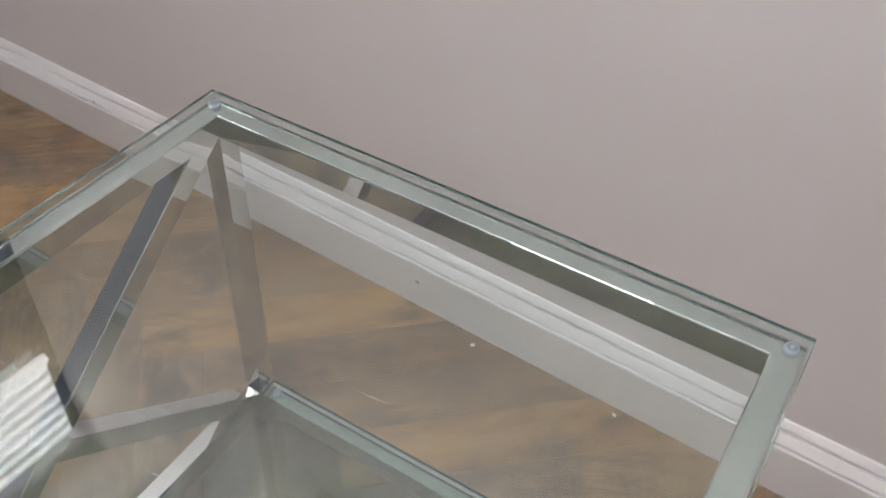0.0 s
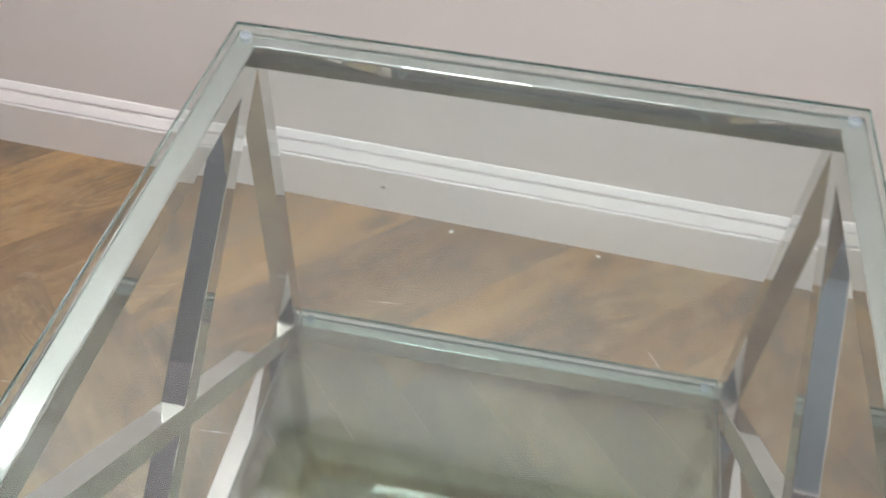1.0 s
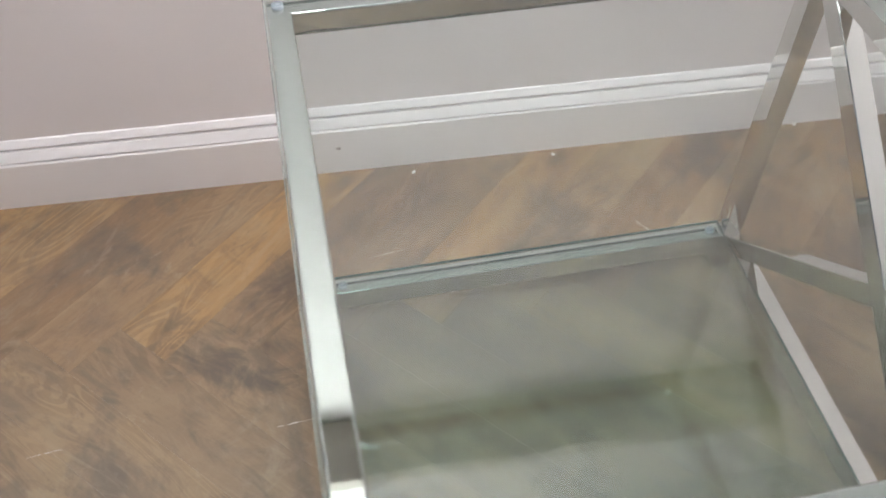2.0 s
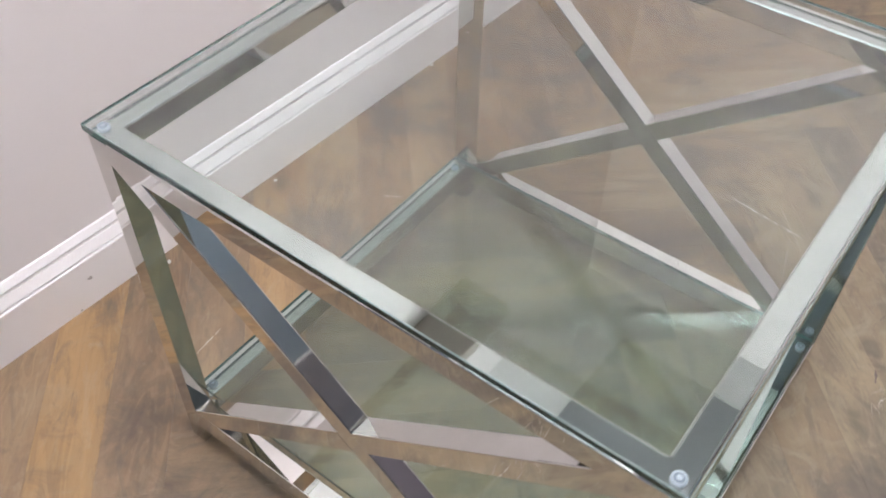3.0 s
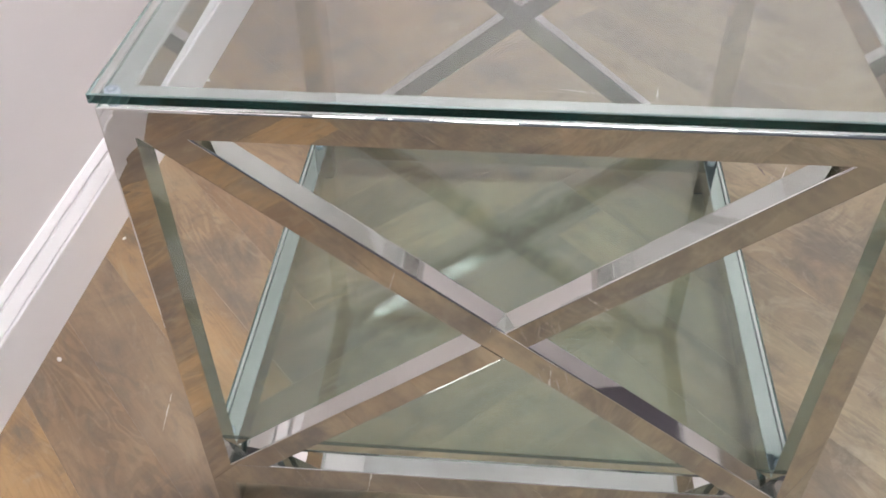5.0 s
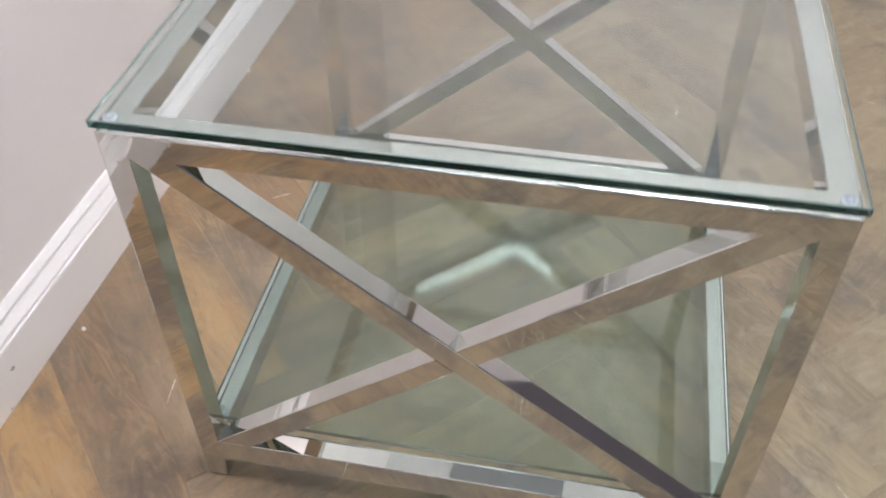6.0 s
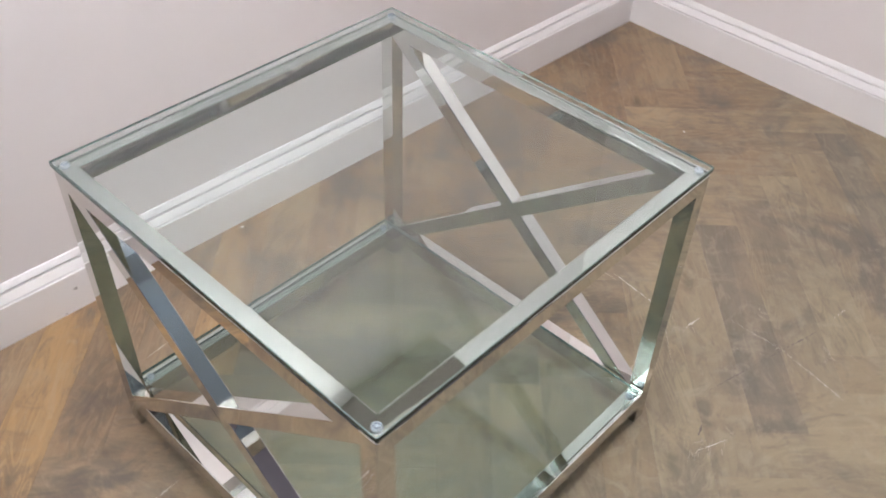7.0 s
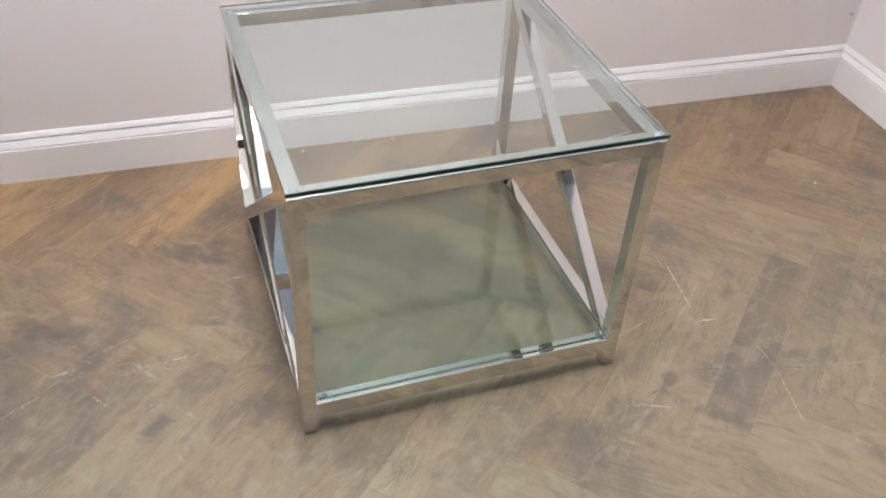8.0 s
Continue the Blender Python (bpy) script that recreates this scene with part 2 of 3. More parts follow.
def solid_glass(name, tint):
    """Real refracting glass."""
    m, t, b = material(name)
    b.inputs["Transmission Weight"].default_value, b.inputs["IOR"].default_value = 1.0, 1.5
    b.inputs["Base Color"].default_value = (*tint, 1)
    b.inputs["Roughness"].default_value = 0.0
    return m


def edge_glass(name, colour, rough, share=0.5):
    """A glass edge: part of what it shows is the green of the long way through the sheet, a share comes straight through."""
    m, t, b = material(name)
    n = noise_tex(t, coords(t), 35.0, 4.0, 0.6)
    wire(t, mix_colour(t, n, colour, tuple(v * 0.7 for v in colour)), b.inputs["Base Color"])
    b.inputs["Roughness"].default_value = rough
    clear, mixer = t.nodes.new("ShaderNodeBsdfGlass"), t.nodes.new("ShaderNodeMixShader")
    clear.inputs["Color"].default_value, clear.inputs["IOR"].default_value = (0.86, 0.95, 0.93, 1), 1.5
    mixer.inputs[0].default_value = share
    wire(t, b.outputs[0], mixer.inputs[1])
    wire(t, clear.outputs[0], mixer.inputs[2])
    wire(t, mixer.outputs[0], t.nodes["Material Output"].inputs["Surface"])
    return m


def plain_material(name, colour, rough, metal=0.0, spot=0.15):
    m, t, b = material(name)
    n = noise_tex(t, coords(t), 35.0, 4.0, 0.6)
    dark = tuple(v * (1 - spot) for v in colour)
    wire(t, mix_colour(t, n, colour, dark), b.inputs["Base Color"])
    b.inputs["Roughness"].default_value, b.inputs["Metallic"].default_value = rough, metal
    return m


def glow_material(name, colour, strength):
    m, t, b = material(name)
    b.inputs["Base Color"].default_value = (*colour, 1)
    b.inputs["Emission Color"].default_value = (*colour, 1)
    b.inputs["Emission Strength"].default_value = strength
    return m


OAK = wood_material()
WALL = paint_material("warm_grey_wall_paint", (0.80, 0.755, 0.75), 0.6, (0.72, 0.675, 0.67), 0.35)
SLATE = paint_material("slate_blue_wall_paint", (0.075, 0.085, 0.105), 0.55, (0.06, 0.065, 0.08), 0.4)
MAUVE = paint_material("dark_mauve_reflected_panel", (0.115, 0.106, 0.128), 0.55, (0.095, 0.088, 0.106), 0.4)
TRIM = paint_material("white_satin_paint", (0.88, 0.858, 0.858), 0.38, (0.76, 0.72, 0.70), 0.3, 0.0002)
CEIL = paint_material("pale_ceiling_paint", (0.78, 0.785, 0.79), 0.8, (0.73, 0.735, 0.74), 0.3)
REFLECTED_BLUE = paint_material("slate_blue_reflected_panel", (0.34, 0.42, 0.52), 0.7, (0.28, 0.35, 0.43), 0.3)
REFLECTED_DARK = paint_material("dark_slate_reflected_panel", (0.15, 0.17, 0.205), 0.6, (0.12, 0.14, 0.17), 0.3)
REFLECTED_SLATE = paint_material("slate_reflected_patch", (0.29, 0.305, 0.32), 0.7, (0.25, 0.265, 0.28), 0.3)
CHROME = chrome_material("polished_chrome", 0.12, 0.003)
STRIP = chrome_material("polished_chrome_strip", 0.30, 0.03)
GLASS = solid_glass("clear_greenish_glass", (0.81, 0.886, 0.878))
SHELF_GLASS = glass_material("greenish_shelf_glass", (0.735, 0.828, 0.808), 0.045)
GLASS_EDGE = edge_glass("deep_green_glass_edge", (0.014, 0.105, 0.094), 0.06)
ARRIS = edge_glass("ground_glass_edge", (0.36, 0.46, 0.44), 0.25)
SHELF_EDGE = edge_glass("dark_green_shelf_edge", (0.03, 0.11, 0.10), 0.1, 0.4)
PAD = plain_material("clear_silicone", (0.62, 0.66, 0.74), 0.15)
PAD.node_tree.nodes["Principled BSDF"].inputs["Transmission Weight"].default_value = 0.35
PAD_CORE = plain_material("pad_core", (0.13, 0.145, 0.19), 0.4)
RUBBER = plain_material("dark_rubber", (0.03, 0.03, 0.03), 0.6)
SUBFLOOR = plain_material("dark_joint", (0.13, 0.098, 0.072), 0.8)
REFLECTED_BROWN = plain_material("brown_reflected_ledge", (0.43, 0.385, 0.34), 0.45, 0, 0.3)
SCUFF = plain_material("pale_scuff", (0.60, 0.55, 0.49), 0.6)
CRUMB = plain_material("white_paint_chip", (0.80, 0.78, 0.74), 0.6)
DUST = plain_material("pale_dust", (0.385, 0.325, 0.265), 0.7)
SMEAR = plain_material("grey_smear", (0.48, 0.45, 0.44), 0.7)
STAIN = plain_material("dark_smudge", (0.16, 0.13, 0.12), 0.7)
# slats and bottom rail emit light themselves, in place of daylight through the blind
BLIND_GLOW = glow_material("self_lit_white_slat", (0.97, 0.98, 1.0), 6.0)
RAILING = plain_material("white_blind_rail", (0.8, 0.8, 0.8), 0.5, 0, 0.03)
DAY = glow_material("bright_day", (0.92, 0.96, 1.0), 2.0)
GLOBE_GLOW = glow_material("glowing_globe", (1.0, 0.965, 0.98), 35.0)


# ---------------------------------------------------------------- mesh helpers
def part(name, bm, mat, parent=None, label=""):
    me = bpy.data.meshes.new(name)
    bmesh.ops.recalc_face_normals(bm, faces=bm.faces)
    bm.to_mesh(me)
    bm.free()
    for one in mat if isinstance(mat, (list, tuple)) else (mat,):
        me.materials.append(one)
    ob = new(name, me)
    ob.parent = parent
    if label:
        tagged(ob, label)
    return ob


def empty(name, m=None):
    ob = new(name)
    ob.empty_display_size = 0.1
    if m is not None:
        ob.matrix_world = m
    return ob


def box(x0, x1, y0, y1, z0, z1, edge=0.0, segments=2):
    bm = bmesh.new()
    bmesh.ops.create_cube(bm, size=1.0)
    bmesh.ops.scale(bm, vec=(x1 - x0, y1 - y0, z1 - z0), verts=bm.verts)
    bmesh.ops.translate(bm, vec=((x0 + x1) / 2, (y0 + y1) / 2, (z0 + z1) / 2), verts=bm.verts)
    if edge:
        bmesh.ops.bevel(bm, geom=list(bm.edges), offset=edge, segments=segments, profile=0.5, affect="EDGES")
    return bm


def bevel_where(bm, offset, test, segments=2):
    bmesh.ops.bevel(bm, geom=[e for e in bm.edges if test(*[v.co for v in e.verts])], offset=offset, segments=segments, profile=0.5, affect="EDGES")
    return bm


def clip(poly, n, d):
    """The part of a convex outline where n . p <= d."""
    out = []
    for k, p in enumerate(poly):
        q = poly[(k + 1) % len(poly)]
        a, b = n[0] * p[0] + n[1] * p[1] - d, n[0] * q[0] + n[1] * q[1] - d
        if a <= 0:
            out.append(p)
        if (a < 0 < b) or (b < 0 < a):
            f = a / (a - b)
            out.append((p[0] + f * (q[0] - p[0]), p[1] + f * (q[1] - p[1])))
    return out


def prism(outline, place, thick):
    """A slab from a flat outline: place(u, v, w) gives the point, w runs over the two values of thick."""
    bm = bmesh.new()
    rings = [[bm.verts.new(place(u, v, w)) for u, v in outline] for w in thick]
    bm.faces.new(rings[0])
    bm.faces.new(rings[1][::-1])
    for k in range(len(outline)):
        j = (k + 1) % len(outline)
        bm.faces.new((rings[0][k], rings[0][j], rings[1][j], rings[1][k]))
    return bm


def disc(bm, x, y, z0, z1, r, n=20, dome=0.0):
    low = [bm.verts.new((x + r * math.cos(a), y + r * math.sin(a), z0)) for a in (2 * math.pi * k / n for k in range(n))]
    high = [bm.verts.new((x + (r - dome) * math.cos(a), y + (r - dome) * math.sin(a), z1)) for a in (2 * math.pi * k / n for k in range(n))]
    bm.faces.new(low[::-1])
    bm.faces.new(high)
    for k in range(n):
        bm.faces.new((low[k], low[(k + 1) % n], high[(k + 1) % n], high[k]))


def smooth(ob):
    for p in ob.data.polygons:
        p.use_smooth = True
    return ob


# ---------------------------------------------------------------- room shell
def setting(name, bm, mat, label, category):
    return tagged(part(name, bm, mat), label, category, kind="structure")


WALL_T, REFLECTED_TOP = 0.15, 2.30
setting("wall_north", box(LEFT - WALL_T, RIGHT + WALL_T, BACK, BACK + WALL_T, -0.02, TOP), WALL, "plain warm grey painted wall behind the table", "wall")
setting("wall_east", box(RIGHT, RIGHT + WALL_T, FRONT, BACK, -0.02, TOP), WALL, "plain warm grey painted side wall meeting the back wall", "wall")
setting("wall_south", box(LEFT - WALL_T, RIGHT + WALL_T, FRONT - WALL_T, FRONT, -0.02, TOP), WALL, "plain warm grey painted wall across the room", "wall")
# unseen panel, added so that the chrome mirrors something dark to the south
setting("wall_reflected_south", box(LEFT, RIGHT, FRONT, FRONT + 0.006, 0.0, REFLECTED_TOP, 0.002, 1), MAUVE, "dark mauve panel added on the unseen far wall to darken chrome reflections", "wall panel")
setting("ceiling", box(LEFT - WALL_T, RIGHT + WALL_T, FRONT - WALL_T, BACK + WALL_T, TOP, TOP + 0.1), CEIL, "plain pale grey painted ceiling", "ceiling")
# made-up ceiling panel out of view; gives the braces their blue reflection
setting("ceiling_reflected_blue", box(-0.60, RIGHT, FRONT, -1.60, TOP - 0.08, TOP - 0.002), REFLECTED_BLUE, "unseen steel blue ceiling panel added for the braces to reflect", "ceiling")
# unseen dark panel and strip, added to darken parts of the braces' reflections
setting("ceiling_reflected_dark", box(LEFT, -0.602, FRONT, -1.60, TOP - 0.10, TOP - 0.002), REFLECTED_DARK, "unseen dark slate ceiling panel added for the braces to reflect", "ceiling")
setting("ceiling_reflected_strip", box(LEFT, RIGHT, -1.598, -1.47, TOP - 0.10, TOP - 0.002, 0.003), REFLECTED_DARK, "unseen dark slate strip added along the ceiling for the braces to reflect", "ceiling beam")
# no known hatch: a slate patch added overhead to vary the chrome reflections
setting("ceiling_reflected_patch", box(0.80, 1.22, -0.70, -0.25, TOP - 0.02, TOP - 0.002, 0.004), REFLECTED_SLATE, "unseen slate patch added to the ceiling for the chrome to reflect", "ceiling hatch")
# ledge out of view, added for the dark brown band mirrored in the rails
setting("trim_reflected_ledge", box(-0.50, 0.68, BACK - 0.155, BACK - 0.002, 1.795, 1.835, 0.003), REFLECTED_BROWN, "unseen brown ledge added high on the back wall for the rails to reflect", "wall ledge")

# the window wall is built round its opening
WIN_Y0, WIN_Y1, WIN_Z0, WIN_Z1 = -0.66, -0.01, 1.95, 2.34
west = bmesh.new()
for y0, y1, z0, z1 in ((FRONT, BACK, -0.02, WIN_Z0), (FRONT, BACK, WIN_Z1, TOP), (FRONT, WIN_Y0, WIN_Z0, WIN_Z1), (WIN_Y1, BACK, WIN_Z0, WIN_Z1)):
    piece = box(LEFT - WALL_T, LEFT, y0, y1, z0, z1)
    me = bpy.data.meshes.new("piece")
    piece.to_mesh(me)
    piece.free()
    west.from_mesh(me)
    bpy.data.meshes.remove(me)
setting("wall_west", west, SLATE, "dark slate painted wall with a high window", "wall")

PROFILE = ((0.0, 0.0), (0.018, 0.0), (0.018, 0.0818), (0.0174, 0.0836), (0.0160, 0.0846), (0.0085, 0.0850), (0.0080, 0.0872), (0.0160, 0.0880), (0.0160, 0.0888),
           (0.0150, 0.0905), (0.0120, 0.0960), (0.0085, 0.1025), (0.0018, 0.1034), (0.0014, 0.1070), (0.0080, 0.1078), (0.0078, 0.1090), (0.0064, 0.1114), (0.0024, 0.1184), (0.0, 0.1195))


def skirting(name, a, b, inward, cut_a, cut_b, label):
    """A moulded board along the wall from a to b; the ends are mitred where two boards meet."""
    along = (Vector(b) - Vector(a)).normalized()
    n = Vector(inward)
    bm = bmesh.new()
    ends = []
    for p, cut in ((Vector(a), cut_a), (Vector(b), -cut_b)):
        ends.append([bm.verts.new(Vector((*(p + n * d + along * d * cut), z))) for d, z in PROFILE])
    for k in range(len(PROFILE)):
        j = (k + 1) % len(PROFILE)
        bm.faces.new((ends[0][k], ends[0][j], ends[1][j], ends[1][k]))
    bm.faces.new(ends[0][::-1])
    bm.faces.new(ends[1])
    return setting(name, bm, TRIM, label, "skirting board")


skirting("baseboard_north", (LEFT, BACK), (RIGHT, BACK), (0, -1), 1, 1, "white painted moulded skirting board along the back wall")
skirting("baseboard_east", (RIGHT, BACK), (RIGHT, FRONT), (-1, 0), 1, 1, "white painted moulded skirting board along the side wall")
skirting("baseboard_south", (RIGHT, FRONT), (LEFT, FRONT), (0, 1), 1, 1, "white painted moulded skirting board")
skirting("baseboard_west", (LEFT, FRONT), (LEFT, BACK), (1, 0), 1, 1, "white painted moulded skirting board")

# window with its blind
window = tagged(empty("window_1", pose(LEFT, (WIN_Y0 + WIN_Y1) / 2, WIN_Z0)), "white framed high window full of daylight", "window", kind="structure")
WW, WH = WIN_Y1 - WIN_Y0, WIN_Z1 - WIN_Z0
for y0, y1, z0, z1 in ((-WW / 2, WW / 2, 0, 0.04), (-WW / 2, WW / 2, WH - 0.04, WH), (-WW / 2, -WW / 2 + 0.04, 0.04, WH - 0.04), (WW / 2 - 0.04, WW / 2, 0.04, WH - 0.04)):
    part("window_frame", box(-0.12, -0.07, y0, y1, z0, z1, 0.003), TRIM, window)
pane = part("pane", box(-0.098, -0.092, -WW / 2 + 0.035, WW / 2 - 0.035, 0.035, WH - 0.035), GLASS, window)
pane.visible_shadow = False
tagged(part("backdrop", box(LEFT - 0.5, LEFT - 0.48, WIN_Y0 - 0.5, WIN_Y1 + 0.5, WIN_Z0 - 0.3, WIN_Z1 + 0.5), DAY), "bright white daylight outside the window", "sky", kind="structure")

blind = tagged(empty("venetian_blind", pose(LEFT + 0.03, -0.335, WIN_Z0)), "white venetian blind with closed slats over the high window", "blind")
part("headrail", box(-0.024, 0.024, -0.32, 0.32, 0.372, 0.41, 0.003), RAILING, blind)
part("bottom_rail", box(-0.012, 0.012, -0.315, 0.315, 0.018, 0.034, 0.003), BLIND_GLOW, blind)
first = part("slat", box(-0.0212, 0.0212, -0.305, 0.305, -0.0012, 0.0012, 0.0005, 1), BLIND_GLOW, blind)
for k in range(7):
    one = first if k == 0 else new("slat", first.data)
    one.parent = blind
    one.matrix_basis = pose(0, 0, 0.062 + 0.0465 * k, 0, 80, 0)

# made-up globe fitting for the unseen overhead light
lamp = tagged(empty("standin_globe_lamp", pose(LIGHT_X, LIGHT_Y, LIGHT_Z)), "added white globe lamp standing in for the unseen overhead light", "pendant lamp")
bm = bmesh.new()
bmesh.ops.create_uvsphere(bm, u_segments=40, v_segments=24, radius=LIGHT_R - 0.012)
smooth(part("shade", bm, GLOBE_GLOW, lamp, "glowing globe standing in for the overhead light"))
part("cord", box(-0.003, 0.003, -0.003, 0.003, LIGHT_R - 0.014, TOP - LIGHT_Z - 0.02), TRIM, lamp)
part("ceiling_rose", box(-0.04, 0.04, -0.04, 0.04, TOP - LIGHT_Z - 0.022, TOP - LIGHT_Z, 0.006), TRIM, lamp)


# ---------------------------------------------------------------- the glass table
TABLE = pose(0.011, -0.567, 0, 0, 0, 2.26)
HALF, TUBE, RAIL = 0.2978, 0.0245, 0.025
INNER = HALF - TUBE
FRAME_TOP, LOW0, LOW1 = 0.505, 0.041, 0.0732
GLASS_TOP, GLASS_T, GLASS_HALF = 0.5175, 0.0085, 0.2998
SHELF_TOP, SHELF_T = 0.0835, 0.006

table = tagged(empty("glass_table", TABLE), "square polished chrome side table with clear glass top and shelf", "side table")

for sx in (-1, 1):
    for sy in (-1, 1):
        x0, x1 = sorted((sx * INNER, sx * HALF))
        y0, y1 = sorted((sy * INNER, sy * HALF))
        leg = box(x0, x1, y0, y1, 0.003, FRAME_TOP)
        bevel_where(leg, 0.0022, lambda a, b, sx=sx, sy=sy: abs(a.z - b.z) > 0.1 and abs(a.x - sx * HALF) < 1e-5 and abs(a.y - sy * HALF) < 1e-5, 7)
        bevel_where(leg, 0.0015, lambda a, b, sx=sx, sy=sy: min(a.z, b.z) > FRAME_TOP - 1e-5 and (max(abs(a.x - sx * HALF), abs(b.x - sx * HALF)) < 0.003 or max(abs(a.y - sy * HALF), abs(b.y - sy * HALF)) < 0.003), 2)
        leg_ob = part("leg", leg, CHROME, table)
        part("foot_cap", box(x0 + 0.0015, x1 - 0.0015, y0 + 0.0015, y1 - 0.0015, 0.0, 0.004), RUBBER, leg_ob, "thin dark plastic foot cap")


def long_edges(bm, axis, offset):
    """Rounds the upper long edges; the lower ones, where the braces are welded on, stay sharp."""
    middle = sum(v.co.z for v in bm.verts) / len(bm.verts)
    return bevel_where(bm, offset, lambda a, b: abs(a[axis] - b[axis]) > 0.1 and a.z > middle, 9)


for s in (-1, 1):
    a, b = sorted((s * INNER, s * HALF))
    for z0, z1, edge, name in ((FRAME_TOP - RAIL, FRAME_TOP, 0.0026, "top_rail"), (LOW0, LOW1, 0.0014, "bottom_rail")):
        part(name, long_edges(box(-INNER, INNER, a, b, z0, z1), 0, edge), CHROME, table)
        part(name, long_edges(box(a, b, -INNER, INNER, z0, z1), 1, edge), CHROME, table)

# crossed braces in the two closed sides
Z0, Z1 = LOW1, FRAME_TOP - RAIL
ZC = (Z0 + Z1) / 2
BRACE_SPAN = 0.0412  # how much of a rail each brace end takes up
reach = Vector((2 * INNER - BRACE_SPAN, Z1 - Z0)).normalized()
BRACE_W = BRACE_SPAN * reach.y


def strip(sign):
    """One brace: its lower edge starts in the upper corner of the opening, its upper edge ends in the lower one."""
    return [(sign * u, v) for u, v in ((INNER, Z1), (INNER - BRACE_SPAN, Z1), (-INNER, Z0), (-INNER + BRACE_SPAN, Z0))][::int(sign)]


def brace(outline, x0, x1):
    bm = prism(outline, lambda u, v, w: (w, u, v), (x0, x1))
    return bevel_where(bm, 0.0015, lambda a, b: abs(a.x - b.x) < 1e-6 and (a - b).length > 0.1, 5)


for s in (-1, 1):
    x0, x1 = sorted((s * INNER, s * HALF))
    part("brace", brace(strip(1), x0, x1), STRIP, table)
    d1 = Vector((reach.x, reach.y))
    n1 = Vector((-d1.y, d1.x))
    off = n1.y * ZC
    part("half_brace", brace(clip(strip(-1), (n1.x, n1.y), off - BRACE_W / 2), x0, x1), STRIP, table)
    part("half_brace", brace(clip(strip(-1), (-n1.x, -n1.y), -off - BRACE_W / 2), x0, x1), STRIP, table)


def glass_sheet(name, hx, hy, z0, z1, face, rim, arris, label):
    bm = box(-hx, hx, -hy, hy, z0, z1)
    bmesh.ops.bevel(bm, geom=list(bm.edges), offset=0.0009 if arris is ARRIS else 0.0005, segments=1, affect="EDGES")
    bm.normal_update()
    for f in bm.faces:
        f.material_index = 0 if abs(f.normal.z) > 0.9 else 2 if abs(f.normal.z) > 0.2 else 1
    ob = part(name, bm, (face, rim, arris), table, label)
    return ob


top = glass_sheet("tabletop", GLASS_HALF, GLASS_HALF, GLASS_TOP - GLASS_T, GLASS_TOP, GLASS, GLASS_EDGE, ARRIS, "clear glass top with dark green polished edge")
top.visible_shadow = False
shelf = glass_sheet("shelf", INNER - 0.003, HALF - 0.003, SHELF_TOP - SHELF_T, SHELF_TOP, SHELF_GLASS, SHELF_EDGE, SHELF_EDGE, "clear greenish glass lower shelf")


def pad(x, y, z0, z1, parent):
    bm = bmesh.new()
    disc(bm, x, y, z0, z1 - 0.0005, 0.0062, 20, 0.0006)
    p = smooth(part("pad", bm, PAD, parent, "small clear silicone bumper"))
    bm = bmesh.new()
    disc(bm, x, y, z0 + 0.0004, z1 - 0.0003, 0.0040, 16)
    part("pad_core", bm, PAD_CORE, p)
    bm = bmesh.new()
    disc(bm, x, y, z1 - 0.0004, z1 - 0.0001, 0.0021, 14)
    part("pad_tip", bm, PAD, p)


for sx in (-1, 1):
    for sy in (-1, 1):
        pad(sx * 0.2862, sy * 0.2862, FRAME_TOP, GLASS_TOP - GLASS_T, top)
        pad(sx * 0.2569, sy * 0.2850, LOW1, SHELF_TOP - SHELF_T, shelf)


# ---------------------------------------------------------------- small marks
def chip(x, y, r):
    bm = bmesh.new()
    bmesh.ops.create_icosphere(bm, subdivisions=1, radius=r)
    for v in bm.verts:
        v.co = Vector((v.co.x * 1.4, v.co.y, max(v.co.z * 0.6, -0.4 * r) + 0.4 * r)) * random.uniform(0.8, 1.2)
    for v in bm.verts:
        v.co.z = max(v.co.z, 0)
    ob = part("paint_chip", bm, CRUMB)
    ob.matrix_basis = pose(x, y, FLOOR_Z, 0, 0, random.uniform(0, 180))
    return tagged(ob, "tiny white paint chip on the floor", "paint chip", group="paint chips")


FLOOR_Z = 0.0
for x, y, r in ((-0.126, -0.020, 0.003), (0.521, -0.004, 0.003), (0.103, -0.013, 0.0025), (1.07, -0.42, 0.0022), (1.414, -0.004, 0.004)):
    chip(x, y, r)


